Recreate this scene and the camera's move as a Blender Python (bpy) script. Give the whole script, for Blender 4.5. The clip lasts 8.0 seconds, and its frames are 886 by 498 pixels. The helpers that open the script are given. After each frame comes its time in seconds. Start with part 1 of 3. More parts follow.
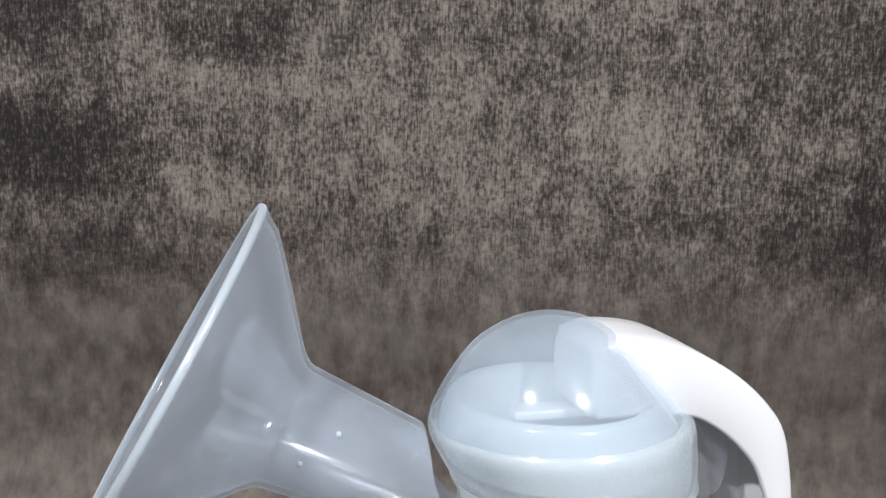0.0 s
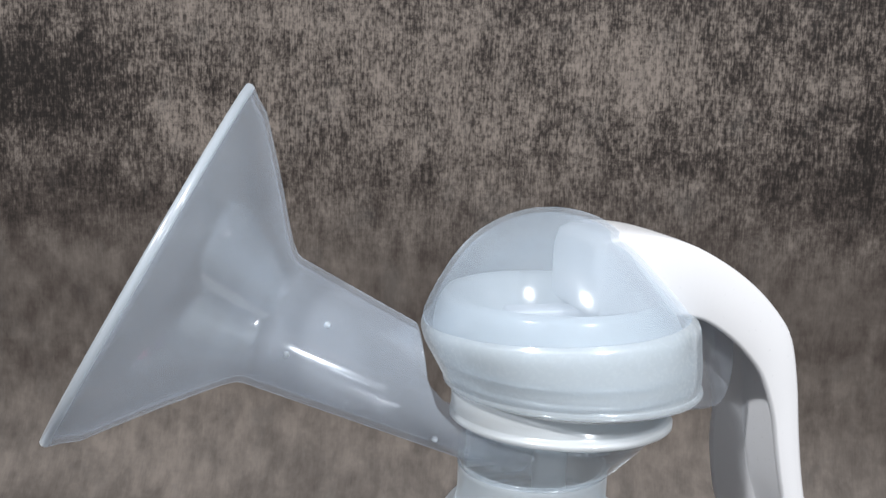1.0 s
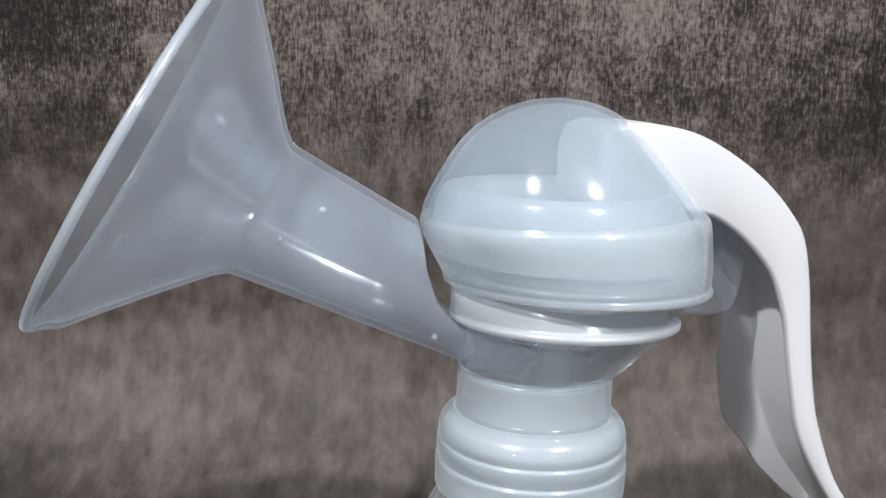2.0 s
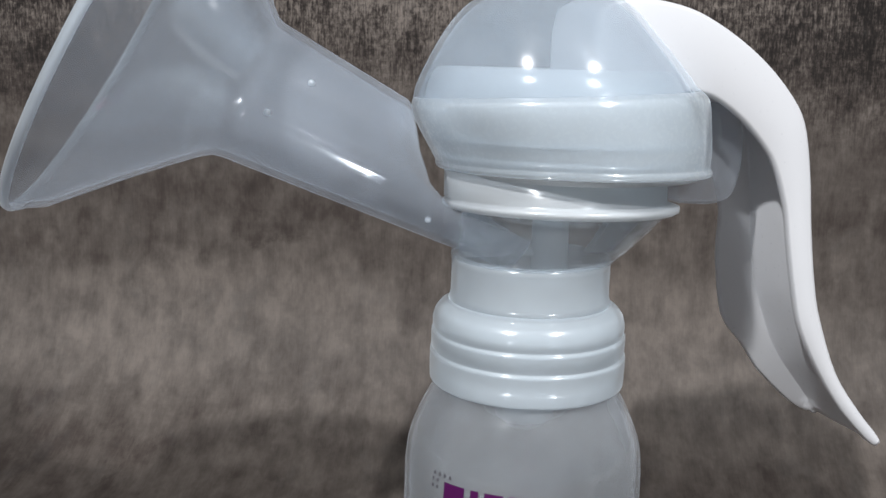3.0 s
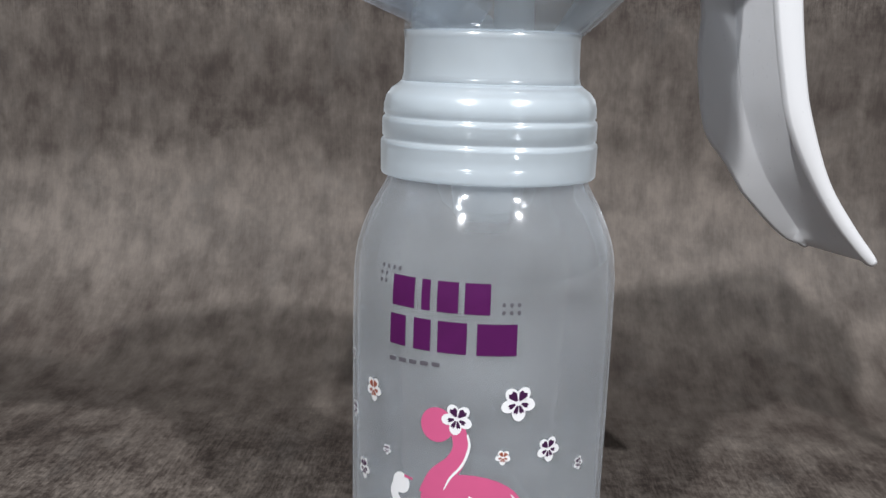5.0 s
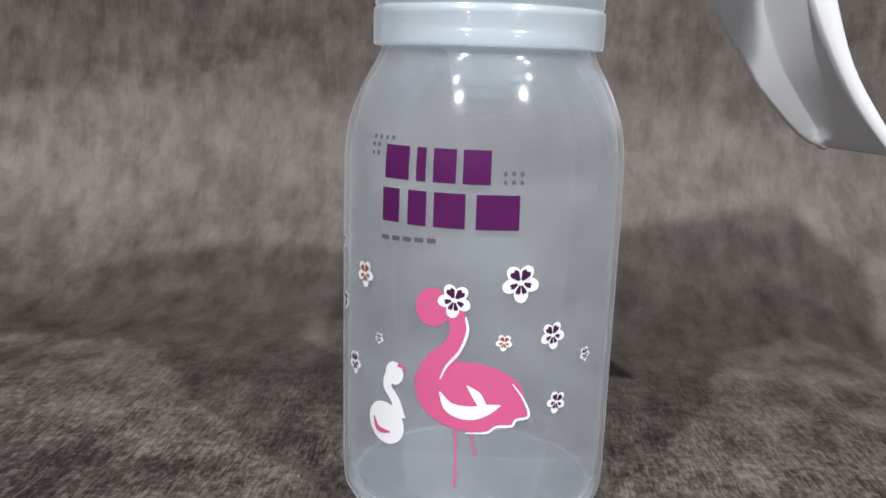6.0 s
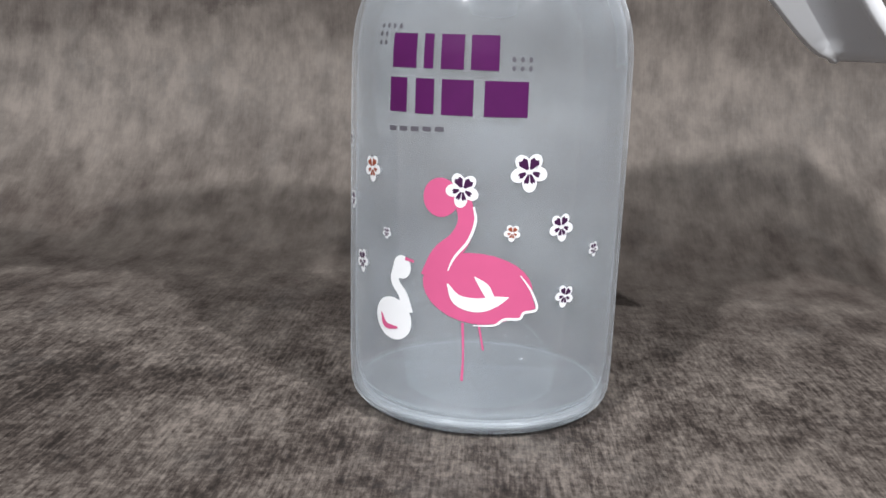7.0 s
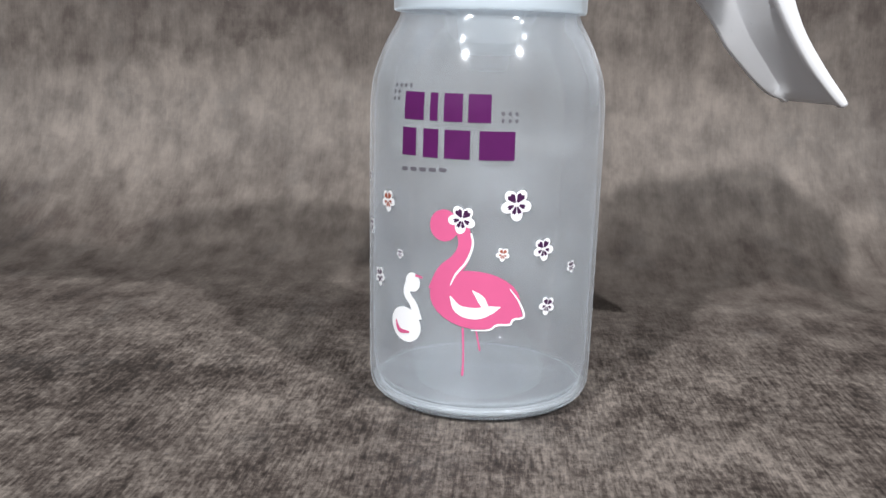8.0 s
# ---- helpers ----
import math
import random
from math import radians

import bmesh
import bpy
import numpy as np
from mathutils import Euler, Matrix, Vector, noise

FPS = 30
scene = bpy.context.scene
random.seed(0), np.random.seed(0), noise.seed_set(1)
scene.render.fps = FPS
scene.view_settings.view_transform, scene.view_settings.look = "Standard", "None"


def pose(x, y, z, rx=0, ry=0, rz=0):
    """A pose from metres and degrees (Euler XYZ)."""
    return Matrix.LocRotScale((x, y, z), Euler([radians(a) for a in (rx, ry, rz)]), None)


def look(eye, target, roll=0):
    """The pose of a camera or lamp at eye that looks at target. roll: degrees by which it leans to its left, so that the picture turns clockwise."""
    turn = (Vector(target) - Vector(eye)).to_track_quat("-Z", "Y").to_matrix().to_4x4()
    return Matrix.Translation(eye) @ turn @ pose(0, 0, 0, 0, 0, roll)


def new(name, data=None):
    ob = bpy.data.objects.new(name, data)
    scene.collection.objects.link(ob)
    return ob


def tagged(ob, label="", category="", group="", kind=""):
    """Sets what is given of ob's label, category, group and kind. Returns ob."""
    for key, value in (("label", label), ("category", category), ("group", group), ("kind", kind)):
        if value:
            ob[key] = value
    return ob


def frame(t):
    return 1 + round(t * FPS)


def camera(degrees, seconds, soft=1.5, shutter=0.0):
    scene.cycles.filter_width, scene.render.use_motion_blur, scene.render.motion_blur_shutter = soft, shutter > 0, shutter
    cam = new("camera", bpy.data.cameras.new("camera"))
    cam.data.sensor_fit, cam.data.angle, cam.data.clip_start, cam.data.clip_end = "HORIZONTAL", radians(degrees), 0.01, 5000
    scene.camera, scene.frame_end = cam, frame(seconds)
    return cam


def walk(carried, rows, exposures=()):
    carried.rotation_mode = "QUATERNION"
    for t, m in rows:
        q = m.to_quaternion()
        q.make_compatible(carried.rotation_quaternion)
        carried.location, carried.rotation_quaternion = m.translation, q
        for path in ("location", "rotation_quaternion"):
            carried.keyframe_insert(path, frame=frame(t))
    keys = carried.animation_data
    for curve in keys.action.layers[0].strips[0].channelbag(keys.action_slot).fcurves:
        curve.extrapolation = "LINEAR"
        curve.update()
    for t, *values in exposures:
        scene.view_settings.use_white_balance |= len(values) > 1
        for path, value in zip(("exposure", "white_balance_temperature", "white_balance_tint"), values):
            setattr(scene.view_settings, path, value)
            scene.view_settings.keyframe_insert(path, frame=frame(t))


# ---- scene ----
cam = camera(49.5, 8.0)
ROWS = [
    (0, -0.0062, -0.2253, 0.2347, 80.14, -0.99, 4.85),
    (0.5, -0.0072, -0.2215, 0.2217, 79.99, -1.25, 4.49),
    (1, -0.0071, -0.2193, 0.2092, 79.91, -1.68, 4.44),
    (1.5, -0.0084, -0.2158, 0.1983, 79.70, -2.10, 4.23),
    (3, -0.0086, -0.2134, 0.1620, 78.93, -1.46, 3.31),
    (3.5, -0.0067, -0.2113, 0.1525, 78.88, -1.35, 3.10),
    (4, -0.0028, -0.2064, 0.1379, 78.80, -1.33, 2.93),
    (4.5, -0.0013, -0.2045, 0.1261, 78.95, -1.51, 2.74),
    (6, 0.0002, -0.1910, 0.0886, 78.82, -1.79, 2.67),
    (6.5, 0.0007, -0.1919, 0.0789, 78.42, -1.84, 2.80),
    (7, 0.0007, -0.1935, 0.0715, 78.09, -1.76, 3.09),
    (7.5, 0.0020, -0.2037, 0.0712, 77.98, -1.63, 3.45),
    (8, 0.0040, -0.2291, 0.0831, 78.10, -1.37, 3.69),
]
walk(cam, [(t, pose(*r)) for t, *r in ROWS], [(0.0, -0.08), (1.5, -0.18), (3.0, -0.3), (4.5, -0.22), (6.0, 0.08), (7.0, 0.2), (8.0, 0.36)])

# ---- light: an added plain room with two small ceiling lamps ----
world = bpy.data.worlds.new("world")
scene.world = world
world.use_nodes = True
world.node_tree.nodes["Background"].inputs[0].default_value = (0.9, 0.95, 1.0, 1)
world.node_tree.nodes["Background"].inputs[1].default_value = 0.02


def disc_lamp(place, watts, size, colour):
    data = bpy.data.lights.new("ceiling_lamp", "AREA")
    data.shape, data.size, data.energy, data.color = "DISK", size, watts, colour
    ob = new("ceiling_lamp_light", data)
    ob.matrix_world = look(place, (0, 0.03, 0.1))
    return ob


LAMP_LEFT, LAMP_RIGHT = (-0.737, -1.386, 1.52), (1.01, -1.2, 1.58)
disc_lamp(LAMP_LEFT, 45, 0.07, (0.95, 0.973, 1.0))
disc_lamp(LAMP_RIGHT, 43.5, 0.07, (0.95, 0.973, 1.0))


# ---- materials ----
def nodes_of(name):
    m = bpy.data.materials.new(name)
    m.use_nodes = True
    t = m.node_tree
    t.nodes.clear()
    return m, t.nodes, t.links


def add(nodes, kind, **values):
    n = nodes.new(kind)
    for key, value in values.items():
        if key in n.inputs:
            n.inputs[key].default_value = value
        elif key == "operation":
            n.operation = value
        elif key == "blend_type":
            n.blend_type = value
        elif key == "data_type":
            n.data_type = value
    return n


def plastic(name, colour, clear, rough, scatter=0.5, bump=0.02, bend=0.35, haze=0.12, mottle=0.06):
    """Moulded plastic: clear is the share of light that passes one skin, bend the share of that which is refracted,
    scatter the share of the rest that goes through diffusely, haze an added sheen in place of light scattered at the
    edges."""
    m, n, l = nodes_of(name)
    out = add(n, "ShaderNodeOutputMaterial")
    co = add(n, "ShaderNodeTexCoord")
    fine = add(n, "ShaderNodeTexNoise", Scale=900.0, Detail=2.0)
    wide = add(n, "ShaderNodeTexNoise", Scale=45.0, Detail=3.0)
    l.new(co.outputs["Object"], fine.inputs["Vector"])
    l.new(co.outputs["Object"], wide.inputs["Vector"])
    bmp = add(n, "ShaderNodeBump", Strength=bump, Distance=0.0004)
    l.new(wide.outputs["Fac"], bmp.inputs["Height"])
    body = add(n, "ShaderNodeBsdfPrincipled", Roughness=rough, IOR=1.49)
    body.inputs["Base Color"].default_value = (*colour, 1)
    rmap = add(n, "ShaderNodeMapRange")
    rmap.inputs["To Min"].default_value, rmap.inputs["To Max"].default_value = rough * 0.75, rough * 1.3
    l.new(fine.outputs["Fac"], rmap.inputs["Value"])
    l.new(rmap.outputs[0], body.inputs["Roughness"])
    l.new(bmp.outputs[0], body.inputs["Normal"])
    shader = body.outputs[0]

    def blend(fac, one, two):
        mix = add(n, "ShaderNodeMixShader")
        if isinstance(fac, float):
            mix.inputs[0].default_value = fac
        else:
            l.new(fac, mix.inputs[0])
        l.new(one, mix.inputs[1])
        l.new(two, mix.inputs[2])
        return mix.outputs[0]

    if scatter > 0:
        diffuse = add(n, "ShaderNodeBsdfTranslucent")
        diffuse.inputs["Color"].default_value = (*colour, 1)
        shader = blend(float(scatter), shader, diffuse.outputs[0])
    if clear > 0:
        straight = add(n, "ShaderNodeBsdfTransparent")
        straight.inputs["Color"].default_value = (0.97, 0.985, 1.0, 1)
        glass = add(n, "ShaderNodeBsdfGlass", Roughness=rough * 0.5, IOR=1.45)
        glass.inputs["Color"].default_value = (0.97, 0.985, 1.0, 1)
        l.new(bmp.outputs[0], glass.inputs["Normal"])
        cmap = add(n, "ShaderNodeMapRange")
        cmap.inputs["From Min"].default_value, cmap.inputs["From Max"].default_value = 0.15, 0.85
        cmap.inputs["To Min"].default_value, cmap.inputs["To Max"].default_value = max(clear - mottle, 0), min(clear + mottle, 1)
        l.new(wide.outputs["Fac"], cmap.inputs["Value"])
        shader = blend(cmap.outputs[0], shader, blend(float(bend), straight.outputs[0], glass.outputs[0]))
        gloss = add(n, "ShaderNodeBsdfGlossy", Roughness=rough * 0.5)
        l.new(bmp.outputs[0], gloss.inputs["Normal"])
        edge = add(n, "ShaderNodeLayerWeight", Blend=0.25)
        emap = add(n, "ShaderNodeMapRange")
        emap.inputs["To Min"].default_value, emap.inputs["To Max"].default_value = 0.045, 0.30
        l.new(edge.outputs["Facing"], emap.inputs["Value"])
        shader = blend(emap.outputs[0], shader, gloss.outputs[0])
        # Sheen lightens the edges, standing in for light scattered along the wall.
        bloom = add(n, "ShaderNodeBsdfSheen", Roughness=0.3)
        bloom.inputs["Color"].default_value = (*[c * haze for c in colour], 1)
        both = add(n, "ShaderNodeAddShader")
        l.new(shader, both.inputs[0])
        l.new(bloom.outputs[0], both.inputs[1])
        shader = both.outputs[0]
    l.new(shader, out.inputs[0])
    return m


STAINS_AND_SHADING = (
    (-0.129, 1.155, 0.030, 0.018, -0.13), (-0.217, 1.100, 0.040, 0.022, -0.16), (-0.160, 1.130, 0.060, 0.012, 0.10),
    (-0.145, 1.080, 0.020, 0.014, 0.12), (0.041, 1.113, 0.026, 0.018, 0.12), (0.128, 1.070, 0.040, 0.030, -0.13),
    (-0.210, 1.047, 0.050, 0.014, -0.12), (0.130, 1.155, 0.040, 0.020, -0.08), (-0.030, 1.090, 0.050, 0.040, 0.04),
    (-0.230, 1.165, 0.040, 0.030, -0.10), (-0.130, 0.998, 0.120, 0.010, -0.06), (0.140, 1.003, 0.070, 0.012, -0.07),
    # The broader light patches paint the light that the sheet's curve catches.
    (-0.147, 0.962, 0.014, 0.014, 0.13), (-0.080, 0.960, 0.050, 0.020, 0.06), (-0.170, 0.930, 0.050, 0.018, 0.05),
    (-0.105, 0.986, 0.018, 0.006, -0.12), (0.095, 0.950, 0.070, 0.022, 0.05), (-0.200, 0.975, 0.030, 0.010, -0.06),
    # Broad dark margins put shadow and falloff into the sheet's colour.
    (-0.235, 1.120, 0.060, 0.060, -0.10), (0.180, 0.960, 0.050, 0.060, -0.08), (-0.200, 0.880, 0.060, 0.040, -0.07), (0.160, 1.130, 0.040, 0.050, -0.05),
    # Wide light band and dark floor corners, painted for how brightly each is lit.
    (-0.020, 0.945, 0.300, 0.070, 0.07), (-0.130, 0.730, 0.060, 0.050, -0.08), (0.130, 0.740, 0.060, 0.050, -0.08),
)


def backdrop_material():
    """Printed concrete-look sheet: fine streaks along its length over wide stains and painted light and shade."""
    m, n, l = nodes_of("stone_print_sheet")
    out = add(n, "ShaderNodeOutputMaterial")
    uv = add(n, "ShaderNodeUVMap")

    def noise_at(sx, sy, detail, rough, distort=0.0):
        mp = add(n, "ShaderNodeMapping")
        mp.inputs["Scale"].default_value = (sx, sy, 1)
        l.new(uv.outputs[0], mp.inputs[0])
        t = add(n, "ShaderNodeTexNoise", Scale=1.0, Detail=detail, Roughness=rough, Distortion=distort)
        l.new(mp.outputs[0], t.inputs["Vector"])
        return t.outputs["Fac"]

    def ramp(source, a, b, low=0.0, high=1.0):
        r = add(n, "ShaderNodeMapRange")
        for k, v in (("From Min", a), ("From Max", b), ("To Min", low), ("To Max", high)):
            r.inputs[k].default_value = v
        l.new(source, r.inputs["Value"])
        return r.outputs[0]

    def mixed(fac, a, b):
        x = add(n, "ShaderNodeMix", data_type="RGBA")
        if isinstance(fac, float):
            x.inputs[0].default_value = fac
        else:
            l.new(fac, x.inputs[0])
        for k, v in ((6, a), (7, b)):
            if isinstance(v, tuple):
                x.inputs[k].default_value = (*v, 1)
            else:
                l.new(v, x.inputs[k])
        return x.outputs[2]

    def math(op, a, b):
        x = add(n, "ShaderNodeMath", operation=op)
        for k, v in ((0, a), (1, b)):
            if isinstance(v, float):
                x.inputs[k].default_value = v
            else:
                l.new(v, x.inputs[k])
        return x.outputs[0]

    streak = noise_at(600, 300, 4, 0.72)
    grain = noise_at(560, 430, 4, 0.75)
    thread = noise_at(1500, 120, 4, 0.65)
    smear = noise_at(170, 70, 2, 0.5, 0.2)
    weft = noise_at(150, 1100, 2, 0.6)
    patch = noise_at(85, 58, 3, 0.58, 0.25)
    band = noise_at(4.5, 24, 4, 0.6, 0.4)
    wide = noise_at(16, 12, 3, 0.55, 0.3)
    level = math("ADD", math("MULTIPLY", patch, 0.42), math("ADD", math("MULTIPLY", band, 0.2), math("MULTIPLY", wide, 0.2)))
    level = math("ADD", level, math("MULTIPLY", smear, 0.22))
    along = add(n, "ShaderNodeSeparateXYZ")
    l.new(uv.outputs[0], along.inputs[0])
    ragged = noise_at(60, 45, 5, 0.7, 0.3)
    ragged_two = noise_at(45, 70, 5, 0.7, 0.3)
    across = math("ADD", along.outputs[0], math("MULTIPLY", math("SUBTRACT", ragged, 0.5), 0.05))
    length = math("ADD", along.outputs[1], math("MULTIPLY", math("SUBTRACT", ragged_two, 0.5), 0.03))
    # Single stains of the print, and light and shade painted in: place across and along the sheet, half sizes,
    # strength.
    for x, y, rx, ry, strength in STAINS_AND_SHADING:
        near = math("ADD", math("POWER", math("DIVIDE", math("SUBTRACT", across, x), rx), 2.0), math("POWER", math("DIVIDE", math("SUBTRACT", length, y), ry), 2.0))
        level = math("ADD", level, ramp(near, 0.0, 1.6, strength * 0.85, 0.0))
    speck = math("ADD", math("MULTIPLY", streak, 0.40), math("ADD", math("MULTIPLY", grain, 0.22), math("ADD", math("MULTIPLY", thread, 0.30), math("MULTIPLY", weft, 0.08))))
    worn = math("MULTIPLY", ramp(along.outputs[1], 0.76, 0.86), ramp(along.outputs[1], 1.02, 1.08, 1.0, 0.0))
    crisp = math("ADD", math("SUBTRACT", 1.45, math("MULTIPLY", worn, 1.22)), ramp(along.outputs[1], 1.03, 1.09, 0.0, 1.0))
    both = math("ADD", math("MULTIPLY", math("SUBTRACT", speck, 0.5), crisp), math("MULTIPLY", math("SUBTRACT", level, 0.5), math("ADD", math("SUBTRACT", 0.95, math("MULTIPLY", worn, 0.33)), ramp(along.outputs[1], 1.02, 1.08, 0.0, 0.2))))
    tone = add(n, "ShaderNodeValToRGB")
    stops = ((0.0, 0.009), (0.25, 0.020), (0.42, 0.048), (0.56, 0.087), (0.72, 0.139), (1.0, 0.20))
    while len(tone.color_ramp.elements) < len(stops):
        tone.color_ramp.elements.new(0.5)
    for e, (place, v) in zip(tone.color_ramp.elements, stops):
        e.position, e.color = place, (v * (1.17 if v < 0.05 else 1.10), v * 0.925, v * 0.81, 1)
    l.new(ramp(both, -0.27, 0.29), tone.inputs[0])
    base = mixed(ramp(noise_at(40, 30, 4, 0.7), 0.56, 0.75, 0.0, 0.25), tone.outputs[0], (0.088, 0.086, 0.084))
    body = add(n, "ShaderNodeBsdfPrincipled", Roughness=0.62)
    body.inputs["Specular IOR Level"].default_value = 0.2
    l.new(base, body.inputs["Base Color"])
    l.new(ramp(grain, 0.3, 0.7, 0.5, 0.75), body.inputs["Roughness"])
    bmp = add(n, "ShaderNodeBump", Strength=0.15, Distance=0.0003)
    l.new(speck, bmp.inputs["Height"])
    l.new(bmp.outputs[0], body.inputs["Normal"])
    l.new(body.outputs[0], out.inputs[0])
    return m


def paint(name, colour, rough=0.5, scale=30.0, spread=0.06):
    m, n, l = nodes_of(name)
    out = add(n, "ShaderNodeOutputMaterial")
    co = add(n, "ShaderNodeTexCoord")
    t = add(n, "ShaderNodeTexNoise", Scale=scale, Detail=4.0)
    l.new(co.outputs["Object"], t.inputs["Vector"])
    x = add(n, "ShaderNodeMix", data_type="RGBA")
    l.new(t.outputs["Fac"], x.inputs[0])
    x.inputs[6].default_value = (*[c * (1 - spread) for c in colour], 1)
    x.inputs[7].default_value = (*[min(c * (1 + spread), 1) for c in colour], 1)
    body = add(n, "ShaderNodeBsdfPrincipled", Roughness=rough)
    l.new(x.outputs[2], body.inputs["Base Color"])
    l.new(body.outputs[0], out.inputs[0])
    return m


MILKY = plastic("milky_plastic", (0.77, 0.84, 0.94), 0.76, 0.2, 0.45, bend=0.18, haze=0.4)
CAP = plastic("frosted_cap_plastic", (0.80, 0.90, 1.0), 0.77, 0.18, 0.42, bend=0.0, haze=0.35)
FROST = plastic("frosted_collar_plastic", (0.88, 0.95, 1.0), 0.58, 0.36, 0.30, bend=0.0, haze=0.45)
CLEAR = plastic("clear_bottle_plastic", (0.90, 0.95, 1.0), 0.845, 0.12, 0.38, haze=0.45, mottle=0.1)
CHAMBER = plastic("clear_chamber_plastic", (0.88, 0.95, 1.0), 0.90, 0.15, 0.45, bend=0.1, haze=0.4)
SILICONE = plastic("silicone", (0.97, 0.99, 1.0), 0.10, 0.35, 0.45, bend=0.0, haze=0.2)
SEAT = plastic("milky_seat_plastic", (0.95, 0.98, 1.0), 0.2, 0.38, 0.45, bend=0.0, haze=0.2)
WHITE = plastic("white_plastic", (0.76, 0.76, 0.78), 0.0, 0.3, 0.0)
BASE = plastic("thick_base_plastic", (0.95, 0.97, 0.98), 0.62, 0.2, 0.4, bend=0.0)
SKIRT = plastic("cap_skirt_plastic", (0.89, 0.955, 1.0), 0.66, 0.26, 0.34, bend=0.0, haze=0.35)
SHEET = backdrop_material()
WALL_PAINT = paint("wall_paint", (0.24, 0.24, 0.24), 0.7)
PURPLE = paint("purple_ink", (0.078, 0.004, 0.078), 0.4, 400.0, 0.15)
DARK_PURPLE = paint("dark_purple_ink", (0.045, 0.006, 0.05), 0.4)
PINK = paint("pink_ink", (0.62, 0.105, 0.245), 0.4, 300.0, 0.05)
WHITE_INK = paint("white_ink", (0.86, 0.86, 0.88), 0.4)
GREY_INK = paint("grey_ink", (0.10, 0.09, 0.11), 0.5)
ORANGE_INK = paint("orange_ink", (0.30, 0.07, 0.035), 0.5)


# ---- mesh helpers (millimetres in, metres out) ----
MM = 0.001
TURN = radians(20)


def part(name, bm, material, parent, label="", smooth=True):
    bmesh.ops.recalc_face_normals(bm, faces=bm.faces)
    me = bpy.data.meshes.new(name)
    bm.to_mesh(me)
    bm.free()
    if smooth:
        for p in me.polygons:
            p.use_smooth = True
    me.materials.append(material)
    ob = new(name, me)
    ob.parent = parent
    if label:
        tagged(ob, label)
    return ob


def rings(profile, n=96, bm=None):
    """A closed skin through circles (cx, cy, z, radius), in order; a radius of 0 closes to a point."""
    bm = bm or bmesh.new()
    loops = []
    for cx, cy, z, r in profile:
        if r <= 1e-6:
            loops.append([bm.verts.new((cx * MM, cy * MM, z * MM))])
        else:
            loops.append([bm.verts.new(((cx + r * math.cos(a)) * MM, (cy + r * math.sin(a)) * MM, z * MM)) for a in (2 * math.pi * k / n for k in range(n))])
    for a, b in zip(loops, loops[1:]):
        for k in range(n):
            p, q = a[k % len(a)], a[(k + 1) % len(a)]
            r, s = b[(k + 1) % len(b)], b[k % len(b)]
            face = [v for i, v in enumerate((p, q, r, s)) if v not in (p, q, r, s)[:i]]
            if len(face) > 2:
                bm.faces.new(face)
    return bm


def smooth_line(points, steps):
    """Catmull-Rom through tuples of numbers."""
    p = [np.array(q, float) for q in points]
    p = [2 * p[0] - p[1]] + p + [2 * p[-1] - p[-2]]
    done = []
    for i in range(1, len(p) - 2):
        for k in range(steps):
            t = k / steps
            done.append(0.5 * ((2 * p[i]) + (p[i + 1] - p[i - 1]) * t + (2 * p[i - 1] - 5 * p[i] + 4 * p[i + 1] - p[i + 2]) * t * t + (3 * p[i] - p[i - 1] - 3 * p[i + 1] + p[i + 2]) * t**3))
    done.append(p[-2])
    return [tuple(q) for q in done]


def shell(profile, thick, n=96):
    """A wall of that thickness on the inside of circles (cx, cy, z, r)."""
    inner = []
    for i, (cx, cy, z, r) in enumerate(profile):
        a, b = profile[max(i - 1, 0)], profile[min(i + 1, len(profile) - 1)]
        dr, dz = b[3] - a[3], b[2] - a[2]
        d = math.hypot(dr, dz) or 1.0
        side = 1 if profile[0][2] <= profile[-1][2] else -1
        inner.append((cx, cy, z + side * thick * dr / d, max(r - side * thick * dz / d, 0.0)))
    closed = list(profile) + inner[::-1]
    if profile[0][3] > 1e-6:
        closed.append(profile[0])
    bm = rings(closed, n)
    bmesh.ops.remove_doubles(bm, verts=bm.verts, dist=1e-7)
    return bm


def spot(u, v, z):
    """Place along the pump's own length u, across it v, and height, in millimetres."""
    return Vector(((u * math.cos(TURN) - v * math.sin(TURN)) * MM, (u * math.sin(TURN) + v * math.cos(TURN)) * MM, z * MM))


